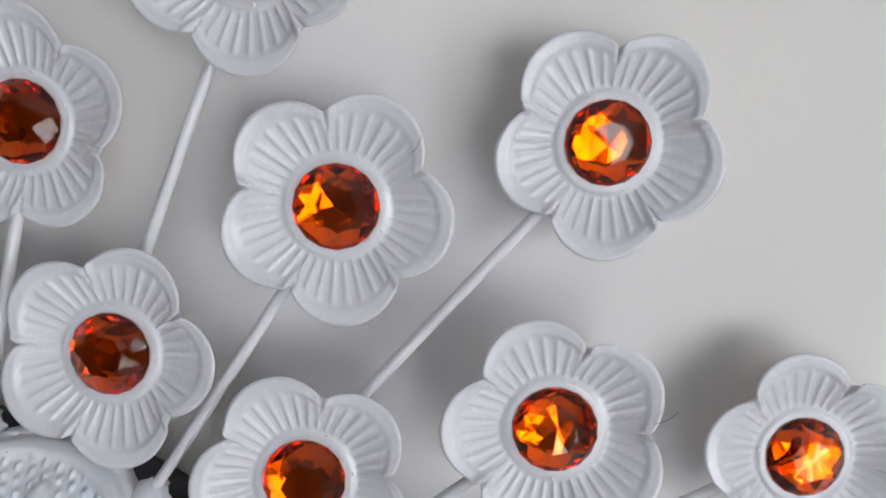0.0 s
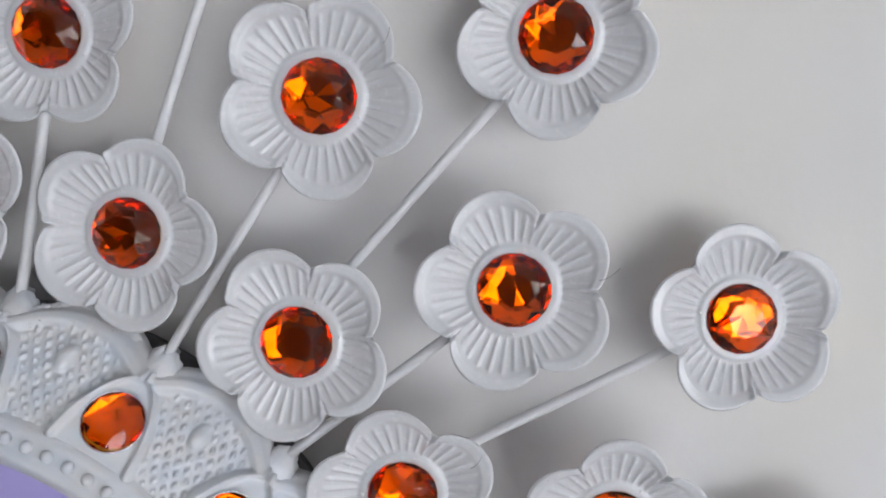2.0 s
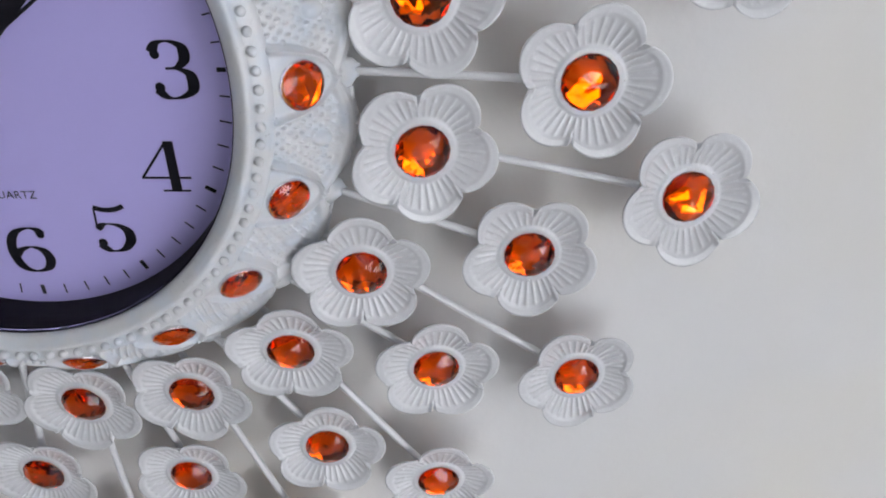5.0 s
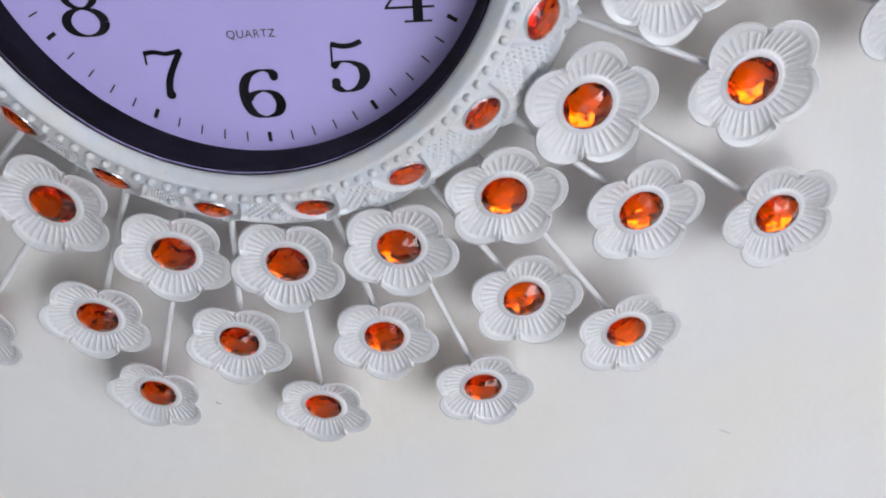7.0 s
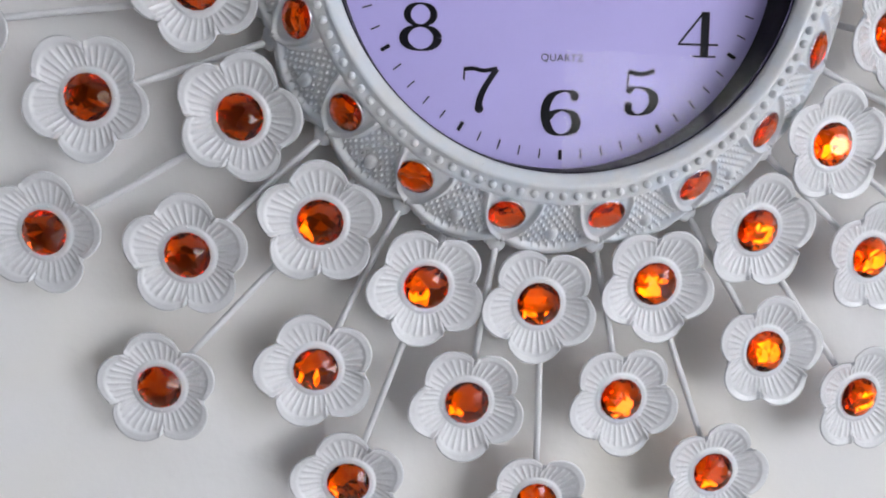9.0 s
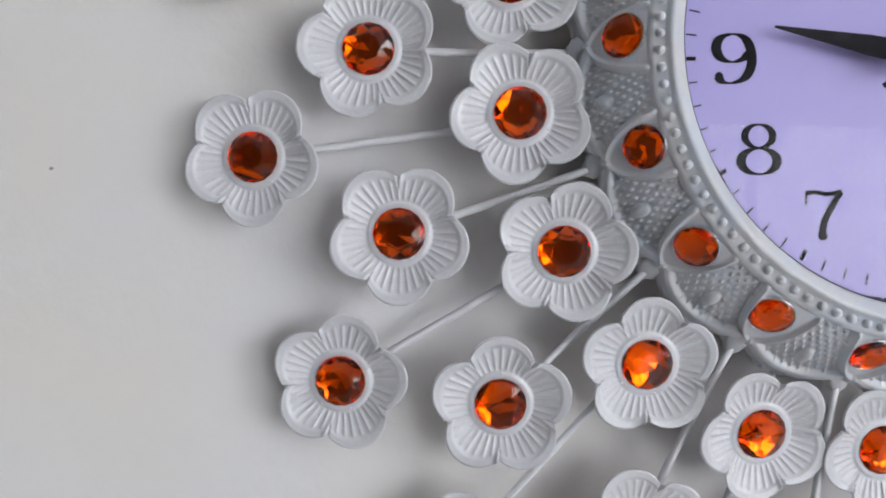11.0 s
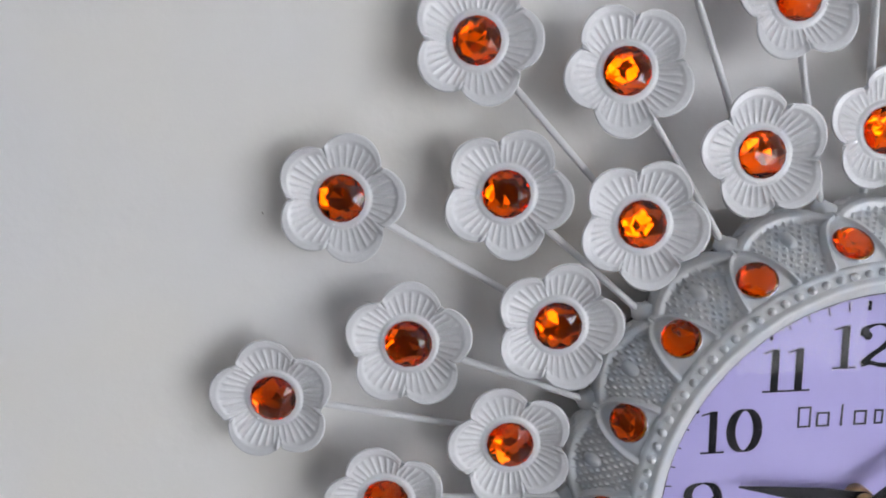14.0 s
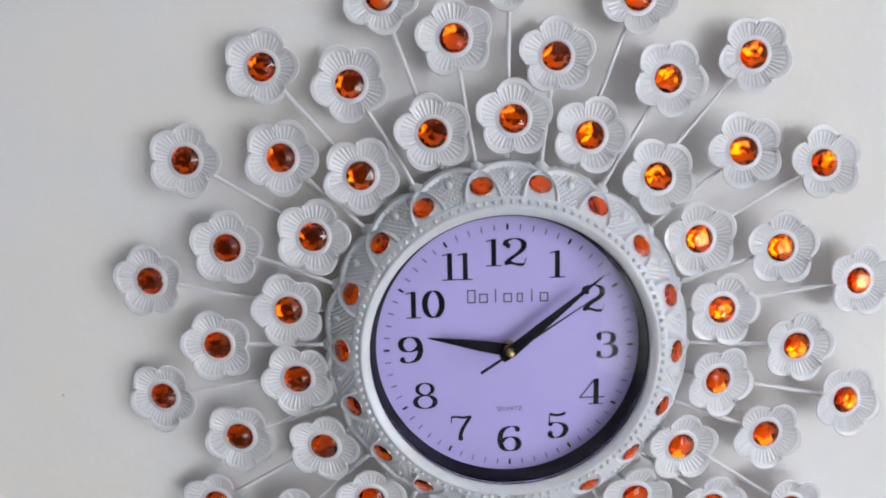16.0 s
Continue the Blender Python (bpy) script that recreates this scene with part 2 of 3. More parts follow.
framed_window("window_1", WIN_Y1 - WIN_Y0, WIN_Z1 - WIN_Z0, pose(ROOM_R + 0.08, (WIN_Y0 + WIN_Y1) / 2, WIN_Z0, 0, 0, -90), "white framed window letting in daylight")
framed_window("window_2", DOOR_X1 - DOOR_X0, DOOR_Z1 - DOOR_Z0, pose((DOOR_X0 + DOOR_X1) / 2, ROOM_BACK - 0.06, DOOR_Z0, 0, 0, 180), "tall white framed glazed opening towards the garden")
bm = bmesh.new()
box(bm, -4, 4, -0.01, 0.01, -0.6, 4)
OUTSIDE = finish(bm, "backdrop", M_OUT, False)
for m in (pose(ROOM_R + 3.0, -1.9, 0, 0, 0, 90), pose(1.8, ROOM_BACK - 2.5, 0)):
    ob = tagged(new("backdrop", OUTSIDE), "bright sky and green garden outside", "backdrop", kind="structure")
    ob.matrix_world = m

# ---- the clock: local x to the right, y up, z out of the wall ----
clock = tagged(new("wall_clock"), "white enamelled flower sunburst wall clock with amber gems, lavender dial", "clock")
clock.matrix_world = pose(0, 0, 1.5, 90, 0, 0)

# back case against the wall, wide and dark to deepen shade behind the lobes
bm = bmesh.new()
lathe(bm, [(0.060, 0.0012), (0.119, 0.0012), (0.125, 0.004), (0.1285, 0.014), (0.125, 0.0225), (0.060, 0.025)], 96)
part("back_case", bm, M_CASE, clock, "round back case, made wide and dark as shade behind the lobes")

# bezel: rounded front ring, with a bead channel outside it
bm = bmesh.new()
lathe(bm, [(0.1004, 0.0530), (0.1002, 0.0556), (0.1006, 0.0572), (0.1016, 0.0582), (0.1036, 0.0595), (0.1052, 0.0604), (0.1063, 0.0606), (0.1070, 0.0600), (0.1078, 0.0588),
           (0.1082, 0.0582), (0.1120, 0.0578), (0.1132, 0.0572), (0.1138, 0.0555), (0.1130, 0.030), (0.1010, 0.030), (0.1008, 0.045)], 240)
part("bezel", bm, M_CAST, clock, "smooth white rounded bezel ring")

# dark inner wall of the recess
bm = bmesh.new()
lathe(bm, [(0.1001, 0.0566), (0.0997, 0.0550), (0.0978, 0.0365), (0.1006, 0.0365), (0.1005, 0.0550)], 180)
part("inner_ring", bm, M_BLACK, clock, "black inner ring round the dial")

# dial
DIAL_Z = 0.037
DIAL_TURN = pose(0.001, -0.001, 0, 0, 0, 1.3)
bm = bmesh.new()
lathe(bm, [(0.0002, DIAL_Z), (0.05, DIAL_Z), (0.0985, DIAL_Z), (0.0985, DIAL_Z - 0.002), (0.0002, DIAL_Z - 0.002)], 128)
dial = part("dial", bm, M_DIAL, clock, "lavender dial with black numerals", DIAL_TURN, smooth=False)


def curve_through(pts, n=10):
    """Catmull-Rom points through the given ones."""
    p = [Vector((*q, 0)) for q in pts]
    p = [2 * p[0] - p[1]] + p + [2 * p[-1] - p[-2]]
    out = []
    for i in range(1, len(p) - 2):
        for k in range(n):
            t = k / n
            out.append(0.5 * (2 * p[i] + (p[i + 1] - p[i - 1]) * t + (2 * p[i - 1] - 5 * p[i] + 4 * p[i + 1] - p[i + 2]) * t * t
                              + (3 * p[i] - p[i - 1] - 3 * p[i + 1] + p[i + 2]) * t ** 3))
    return out + [p[-2]]


class Pen:
    """Didone digits: thick uprights, hairline horizontals, ball ends."""

    def __init__(self, bm, x, y, size, stretch=1.0):
        self.bm, self.x, self.y, self.size, self.stretch, self.lift = bm, x, y, size, stretch, 0.0

    def vert(self, p):
        return self.bm.verts.new((self.x + p.x * self.size * self.stretch, self.y + p.y * self.size, self.lift))

    def stroke(self, pts, thick=0.19, thin=0.035, flat=None):
        self.lift += 0.00002
        rows = []
        for i, p in enumerate(pts):
            d = (pts[min(i + 1, len(pts) - 1)] - pts[max(i - 1, 0)]).normalized()
            w = flat or thin + (thick - thin) * abs(d.y) ** 1.6
            side = Vector((-d.y / self.stretch, d.x, 0)) * (w / 2)
            rows.append((self.vert(p + side), self.vert(p - side)))
        for a, b in zip(rows, rows[1:]):
            self.bm.faces.new((a[0], a[1], b[1], b[0]))

    def line(self, x0, y0, x1, y1, w):
        self.stroke([Vector((x0, y0, 0)), Vector((x1, y1, 0))], flat=w)

    def ball(self, x, y, r):
        self.lift += 0.00002
        self.bm.faces.new([self.vert(Vector((x + r / self.stretch * math.cos(k * math.pi / 10), y + r * math.sin(k * math.pi / 10), 0))) for k in range(20)])

    def ring(self, cx, cy, rx, ry, thick=0.19):
        self.stroke([Vector((cx + rx * math.cos(k * math.pi / 24), cy + ry * math.sin(k * math.pi / 24), 0)) for k in range(49)], thick)

    def six(self, turn):
        f = (lambda q: (0.74 - q[0], 1 - q[1])) if turn else (lambda q: q)
        self.stroke(curve_through([f(q) for q in ((0.60, 0.84), (0.52, 0.95), (0.38, 0.965), (0.22, 0.86), (0.135, 0.62), (0.14, 0.32), (0.22, 0.10), (0.38, 0.02),
                                                  (0.55, 0.10), (0.61, 0.29), (0.55, 0.48), (0.40, 0.56), (0.25, 0.50), (0.16, 0.38))]), 0.2)
        self.ball(*f((0.575, 0.84)), 0.085)

    def digit(self, d):
        if d == 0:
            self.ring(0.37, 0.5, 0.265, 0.48, 0.21)
        elif d == 1:
            self.line(0.34, 0.0, 0.34, 0.98, 0.175)
            self.line(0.08, 0.90, 0.36, 0.965, 0.04)
            self.line(0.08, 0.018, 0.60, 0.018, 0.04)
        elif d == 2:
            self.stroke(curve_through(((0.10, 0.72), (0.14, 0.90), (0.36, 0.98), (0.56, 0.88), (0.60, 0.68), (0.48, 0.48), (0.26, 0.28), (0.09, 0.07))), 0.2)
            self.stroke(curve_through(((0.08, 0.06), (0.24, 0.11), (0.42, 0.05), (0.60, 0.06), (0.66, 0.28))), 0.03, 0.11)
            self.ball(0.17, 0.73, 0.095)
        elif d == 3:
            self.stroke(curve_through(((0.12, 0.80), (0.22, 0.95), (0.38, 0.98), (0.54, 0.88), (0.55, 0.68), (0.44, 0.55), (0.28, 0.525))), 0.2)
            self.stroke(curve_through(((0.28, 0.525), (0.46, 0.51), (0.60, 0.40), (0.60, 0.16), (0.44, 0.03), (0.26, 0.02), (0.11, 0.16))), 0.21)
            self.ball(0.17, 0.77, 0.085)
            self.ball(0.16, 0.20, 0.09)
        elif d == 4:
            self.x -= 0.05 * self.size
            self.line(0.50, 0.0, 0.50, 0.98, 0.19)
            self.line(0.46, 0.96, 0.05, 0.29, 0.045)
            self.line(0.03, 0.275, 0.74, 0.275, 0.045)
            self.line(0.30, 0.018, 0.70, 0.018, 0.04)
        elif d == 5:
            self.stroke(curve_through(((0.15, 0.95), (0.30, 0.90), (0.46, 0.91), (0.60, 0.98))), 0.1, 0.10)
            self.line(0.155, 0.95, 0.135, 0.50, 0.04)
            self.stroke(curve_through(((0.135, 0.50), (0.26, 0.60), (0.44, 0.58), (0.58, 0.46), (0.60, 0.26), (0.48, 0.07), (0.28, 0.02), (0.11, 0.16))), 0.21)
            self.ball(0.165, 0.20, 0.09)
        elif d == 7:
            self.stroke(curve_through(((0.08, 0.92), (0.24, 0.94), (0.42, 0.90), (0.66, 0.95))), 0.1, 0.085)
            self.line(0.085, 0.97, 0.075, 0.70, 0.04)
            self.stroke(curve_through(((0.65, 0.94), (0.52, 0.70), (0.40, 0.44), (0.345, 0.22), (0.345, 0.06))), 0.15, 0.0)
            self.ball(0.345, 0.095, 0.098)
        elif d == 8:
            self.ring(0.37, 0.755, 0.195, 0.225, 0.15)
            self.ring(0.37, 0.265, 0.25, 0.25, 0.19)
        else:
            self.six(d == 9)


NUM_H = 0.0205
for hour in range(1, 13):
    a = radians(90 - 30 * hour)
    cx, cy = 0.0729 * math.cos(a), 0.0720 * math.sin(a)
    if hour == 10:
        cx, cy = cx + 0.0025, cy - 0.0015
    bm = bmesh.new()
    text = [int(c) for c in str(hour)]
    wide = [{0: 1.16, 1: 1.04, 6: 1.45, 7: 1.24, 8: 1.45, 9: 1.47}.get(d, 1.30) for d in text]
    steps = [0.55 if d == 1 else 0.74 * w for d, w in zip(text, wide)]
    x = cx - NUM_H * sum(steps) / 2
    for d, w, step in zip(text, wide, steps):
        Pen(bm, x - (0.09 * NUM_H if d == 1 else 0), cy - NUM_H / 2, NUM_H, w).digit(d)
        x += NUM_H * step
    for v in bm.verts:
        v.co.z += DIAL_Z + 0.0002
    part("numeral", bm, M_INK, dial, "black serif hour numeral", smooth=False)

tick_mesh = {}
for k in range(60):
    five = k % 5 == 0
    if five not in tick_mesh:
        bm = bmesh.new()
        half = 0.0008 if five else 0.00028
        box(bm, 0.0885, 0.0928, -half, half, 0.0, 0.00012)
        tick_mesh[five] = finish(bm, "tick", M_INK, False)
    put("tick", tick_mesh[five], dial, pose(0, 0, DIAL_Z + 0.0001, 0, 0, 6 * k))

# the word on the dial, and plain bars for the maker's name
font = bpy.data.curves.new("word", "FONT")
font.body, font.size, font.align_x, font.align_y = "QUARTZ", 0.0045, "CENTER", "CENTER"
font.space_character = 1.1
holder = bpy.data.objects.new("word", font)
word_mesh = bpy.data.meshes.new_from_object(holder)
bpy.data.objects.remove(holder)
word_mesh.materials.clear()
word_mesh.materials.append(M_GREYINK)
put("word", word_mesh, dial, Matrix.Translation((0.0, -0.0480, DIAL_Z + 0.0003)), "small grey printed word")
for k, (w, h) in enumerate(((0.0062, 0.0100), (0.0062, 0.0070), (0.0016, 0.0102), (0.0062, 0.0070), (0.0044, 0.0070), (0.0016, 0.0098), (0.0062, 0.0070))):
    bm = bmesh.new()
    x = -0.0270 + 0.0089 * k
    t = 0.00085
    if w < 0.003:
        box(bm, x - t / 2, x + t / 2, 0, h, 0, 0.0001)
    else:
        for b in ((x - w / 2, x - w / 2 + t, 0, h), (x + w / 2 - t, x + w / 2, 0, h), (x - w / 2 + t, x + w / 2 - t, h - t, h), (x - w / 2 + t, x + w / 2 - t, 0, t)):
            box(bm, *b, 0, 0.0001)
    part("brand_bar", bm, M_GREYINK, dial, "plain grey mark of the maker", Matrix.Translation((0, 0.0345, DIAL_Z + 0.0002)), smooth=False)


def pointer(name, outline, z, angle, thick, label):
    bm = bmesh.new()
    top = [bm.verts.new((x, y, thick)) for x, y in outline]
    low = [bm.verts.new((x, y, 0)) for x, y in outline]
    bm.faces.new(top)
    bm.faces.new(low)
    for k in range(len(outline)):
        j = (k + 1) % len(outline)
        bm.faces.new((top[k], top[j], low[j], low[k]))
    return part(name, bm, M_INK, clock, label, pose(0.001, -0.001, z, 0, 0, angle), smooth=False)


pointer("hour_pointer", [(-0.006, -0.003), (0.0, -0.0048), (0.022, -0.0040), (0.0605, -0.0004), (0.0605, 0.0004), (0.022, 0.0040), (0.0, 0.0048), (-0.006, 0.003)], 0.0435, 171.0, 0.0006, "black tapered hour pointer")
pointer("minute_pointer", [(-0.008, -0.003), (0.0, -0.0044), (0.028, -0.0034), (0.0875, -0.0003), (0.0875, 0.0003), (0.028, 0.0034), (0.0, 0.0044), (-0.008, 0.003)], 0.0490, 40.5, 0.0006, "black tapered minute pointer")
pointer("second_pointer", [(-0.026, -0.0011), (0.0, -0.0009), (0.075, -0.0003), (0.075, 0.0003), (0.0, 0.0009), (-0.026, 0.0011)], 0.0520, 34.5, 0.0004, "thin black second pointer")
bm = bmesh.new()
lathe(bm, [(0.0001, 0.0372), (0.0056, 0.0372), (0.0054, 0.0430), (0.0044, 0.0442), (0.0038, 0.0495), (0.0026, 0.0502), (0.0026, 0.0524), (0.0018, 0.0534), (0.0001, 0.0536)], 32, closed=False)
part("spindle", bm, M_BRASS, clock, "brass spindle nut", pose(0.001, -0.001, 0))

# flat cover glass
bm = bmesh.new()
lathe(bm, [(0.0001, 0.0548), (0.0996, 0.0548), (0.0996, 0.0560), (0.0001, 0.0560)], 128, closed=False)
glass = part("cover_glass", bm, M_GLASS, clock, "clear flat cover glass", smooth=False)
glass.visible_shadow = False

# ---- gems ----


def gem_mesh(R, crown, depth, table, seed, uneven=1.0):
    """Round acrylic stone: table, star and kite facets in front, a shallow uneven foiled back."""
    rnd = random.Random(seed)
    bm = bmesh.new()
    pt = lambda r, a, z: bm.verts.new((r * math.cos(radians(a)), r * math.sin(radians(a)), z))
    tab = [pt(table * R * rnd.uniform(0.97, 1.03), 45 * k, crown * rnd.uniform(0.98, 1.02)) for k in range(8)]
    mid = [pt(0.85 * R, 45 * k + 22.5 + rnd.uniform(-1.5, 1.5), crown * 0.47) for k in range(8)]
    gir = [pt(R, 22.5 * k, 0.0) for k in range(16)]
    off = lambda q: uneven * rnd.uniform(-q, q)
    low = [pt(0.90 * R, 45 * k + 22.5 + off(4), -depth * (0.90 + off(0.07))) for k in range(8)]
    cul = [pt(0.46 * R * (1 + off(0.12)), 45 * k + off(7), -depth * (0.97 + off(0.07))) for k in range(8)]
    tip = pt(0.08 * R, rnd.uniform(0, 360), -depth * (1.0 + off(0.09)))
    wedge = [off(0.035), off(0.035)]
    for v in (*low, *cul, tip):
        v.co.z += wedge[0] * v.co.x + wedge[1] * v.co.y
    front, back = [], []
    for k in range(8):
        j = (k + 1) % 8
        front += [(tab[k], mid[k], tab[j]), (tab[j], mid[k], gir[2 * j], mid[j]), (mid[k], gir[2 * k], gir[2 * k + 1]), (mid[k], gir[2 * k + 1], gir[(2 * k + 2) % 16])]
        back += [(tip, cul[k], cul[j]), (cul[k], low[k], cul[j]), (cul[j], low[k], low[j]), (low[k], gir[2 * j], low[j]), (low[k], gir[2 * k], gir[2 * k + 1]), (low[k], gir[2 * k + 1], gir[(2 * k + 2) % 16])]
    hub = pt(0, 0, crown)
    front += [(hub, tab[k], tab[(k + 1) % 8]) for k in range(8)]
    for f in front:
        bm.faces.new(f).material_index = 0
    for f in back:
        bm.faces.new(f).material_index = 1
    return finish(bm, "gem", (M_AMBER, M_FOIL), False)


GEM_R, RIM_R = 0.0104, 0.0083
GEMS = [gem_mesh(GEM_R, 0.0034, 0.0021, 0.50, s, 1.6) for s in range(9)]
RIM_GEMS = [gem_mesh(RIM_R, 0.0022, 0.0018, 0.52, s + 20, 2.2) for s in range(5)]
bm = bmesh.new()
lathe(bm, [(RIM_R - 0.0002, -0.0016), (RIM_R + 0.0003, -0.0016), (RIM_R + 0.0003, -0.0001), (RIM_R + 0.0001, 0.0001), (RIM_R - 0.0001, 0.0000)], 40)
SETTING = finish(bm, "setting", M_SILVER)

# ---- cast scalloped rim: eighteen lobes, a gem between each two ----
R0 = 0.1125


def rim_z(r):
    return 0.0560 - 0.60 * (r - R0) - 22.0 * (r - R0) ** 2


def lobe_mesh(seed, low, high):
    bm = bmesh.new()
    nth, ns = 136, 80
    rows = []
    half = math.pi / 18
    seats = [Vector((r / 1000 * math.cos(radians(a)), r / 1000 * math.sin(radians(a)), rim_z(r / 1000))) for r, a in ((low[0], low[1] - 10), (high[0], high[1] + 10))]
    for i in range(nth + 1):
        th = half * (2 * i / nth - 1)
        x = abs(th) / half
        edge = 0.1318 + 0.0058 * (1 - x * x)
        col = []
        for j in range(ns + 1):
            r = R0 + (edge - R0) * j / ns
            arc, e = r * th, edge - r
            wide = 0.0112 * math.sqrt(max(0.0, 1 - ((r - R0) / 0.0178) ** 2))
            d = r * (half - abs(th)) - wide
            h = 0.0023 * math.exp(-((d - 0.0006) / 0.0010) ** 2) * smoothstep(0.0, 0.0015, r - R0)
            field = smoothstep(0.0022, 0.0030, d) * smoothstep(0.0034, 0.0044, e)
            h -= 0.0014 * field
            stud = (0.5 + 0.5 * math.cos(2 * math.pi * (arc + r) / 0.0036)) * (0.5 + 0.5 * math.cos(2 * math.pi * (arc - r) / 0.0036))
            dist = math.hypot(arc, r - 0.1282)
            h += 0.0016 * field * stud ** 2 * smoothstep(0.0029, 0.0036, dist)
            h += 0.0028 * math.sqrt(max(0.0, 1 - (dist / 0.0028) ** 2))
            h += 0.0017 * smoothstep(0.0, 0.0018, e) * (1 - smoothstep(0.0028, 0.0042, e)) * smoothstep(0.0, 0.002, d)
            h += 0.00022 * noise.noise(Vector((arc * 160, r * 160, seed * 7.3)))
            col.append(bm.verts.new(((r + 0.7 * h) * math.cos(th), (r + 0.7 * h) * math.sin(th), rim_z(r) + 0.72 * h)))
        rough = 0.0005 * noise.noise(Vector((th * 60, seed, 0)))
        for dr, dz in ((0.0004, -0.0012), (-0.0004, -0.0060), (-0.006, -0.0065)):
            r = edge + dr + rough
            col.append(bm.verts.new((r * math.cos(th), r * math.sin(th), rim_z(edge) + dz)))
        rows.append(col)
    for a, b in zip(rows, rows[1:]):
        for j in range(len(a) - 1):
            mid = (a[j].co + b[j + 1].co) / 2
            if min((mid - s).length for s in seats) > RIM_R - 0.0006:
                bm.faces.new((a[j], b[j], b[j + 1], a[j + 1]))
    return finish(bm, "rim_lobe", M_CAST)


# the rim gems, one by one: radius in mm, degrees off the even spacing
RIM = [(122.4, -0.4), (123.2, -0.7), (121.2, -0.3), (122.3, -0.2), (122.8, 0.4), (121.7, -0.2), (121.5, 0.4), (122.1, -0.9), (121.6, -0.9),
       (121.4, -0.6), (120.2, -0.3), (120.9, 0.0), (121.2, -1.2), (121.0, -0.8), (119.7, 0.3), (120.5, 0.6), (120.8, -0.4), (121.6, -0.5)]
rng = random.Random(4)
bm = bmesh.new()
tube(bm, [Vector((0.1285, 0, 0.0322)), Vector((0.1312, 0, 0.0316)), Vector((0.1334, 0, 0.0306)), Vector((0.1354, 0, 0.0294)), Vector((0.1368, 0, 0.0288)), Vector((0.1380, 0, 0.0284))],
     [0.0036, 0.0044, 0.0042, 0.0034, 0.0024, 0.0017], 18)
for v in bm.verts:
    v.co.y *= 1.35
for v in bm.verts:
    v.co += 0.0015 * noise.noise_vector(v.co * 300) + 0.0006 * noise.noise_vector(v.co * 900)
WELD = finish(bm, "weld", M_CAST)
bm = bmesh.new()
bmesh.ops.create_uvsphere(bm, u_segments=12, v_segments=7, radius=0.00175)
BEAD = finish(bm, "bead", M_CAST)
BLOBS = []
for seed in range(4):
    bm = bmesh.new()
    bmesh.ops.create_icosphere(bm, subdivisions=3, radius=0.0016)
    for v in bm.verts:
        v.co *= 1 + 0.55 * noise.noise(v.co * 700 + Vector((seed * 9.0, 0, 0)))
    BLOBS.append(finish(bm, "solder_blob", M_CAST))
for k in range(18):
    put("rim_lobe", lobe_mesh(k, RIM[k], RIM[(k + 1) % 18]), clock, pose(0, 0, 0, 0, 0, 20 * k + 10), "cast white lobe with studded relief")
    turn = Matrix.Rotation(radians(20 * k - 0.2), 4, "Z")
    rr, off = RIM[k]
    m = pose(0, 0, 0, 0, 0, 20 * k + off) @ Matrix.Translation((rr / 1000, 0, rim_z(rr / 1000) + 0.0012)) @ Matrix.Rotation(radians(43), 4, "Y") @ Matrix.Rotation(rng.random() * 6, 4, "Z")
    gem = put("rim_gem", RIM_GEMS[k % 5], clock, m, "faceted amber gem in a silver setting")
    put("setting", SETTING, gem, None, "thin silver setting")
    put("weld", WELD, clock, turn, "lumpy painted weld at the stem")
    for _ in range(rng.randint(4, 7)):
        off = rng.uniform(-6.5, 6.5)
        e = 0.1318 + 0.0058 * (1 - (off / 10) ** 2) - 0.0003
        a = radians(20 * k + 10 + off)
        stretch = Matrix.Diagonal((rng.uniform(0.5, 0.9), rng.uniform(0.8, 2.0), rng.uniform(0.6, 1.3), 1))
        put("solder_blob", BLOBS[rng.randrange(4)], clock, Matrix.Translation((e * math.cos(a), e * math.sin(a), rim_z(e) - 0.0012)) @ Matrix.Rotation(a, 4, "Z") @ stretch)
for k in range(112):
    a = 2 * math.pi * k / 112
    put("bead", BEAD, clock, Matrix.Translation((0.1101 * math.cos(a), 0.1101 * math.sin(a), 0.0586)))

# ---- flowers and stems ----


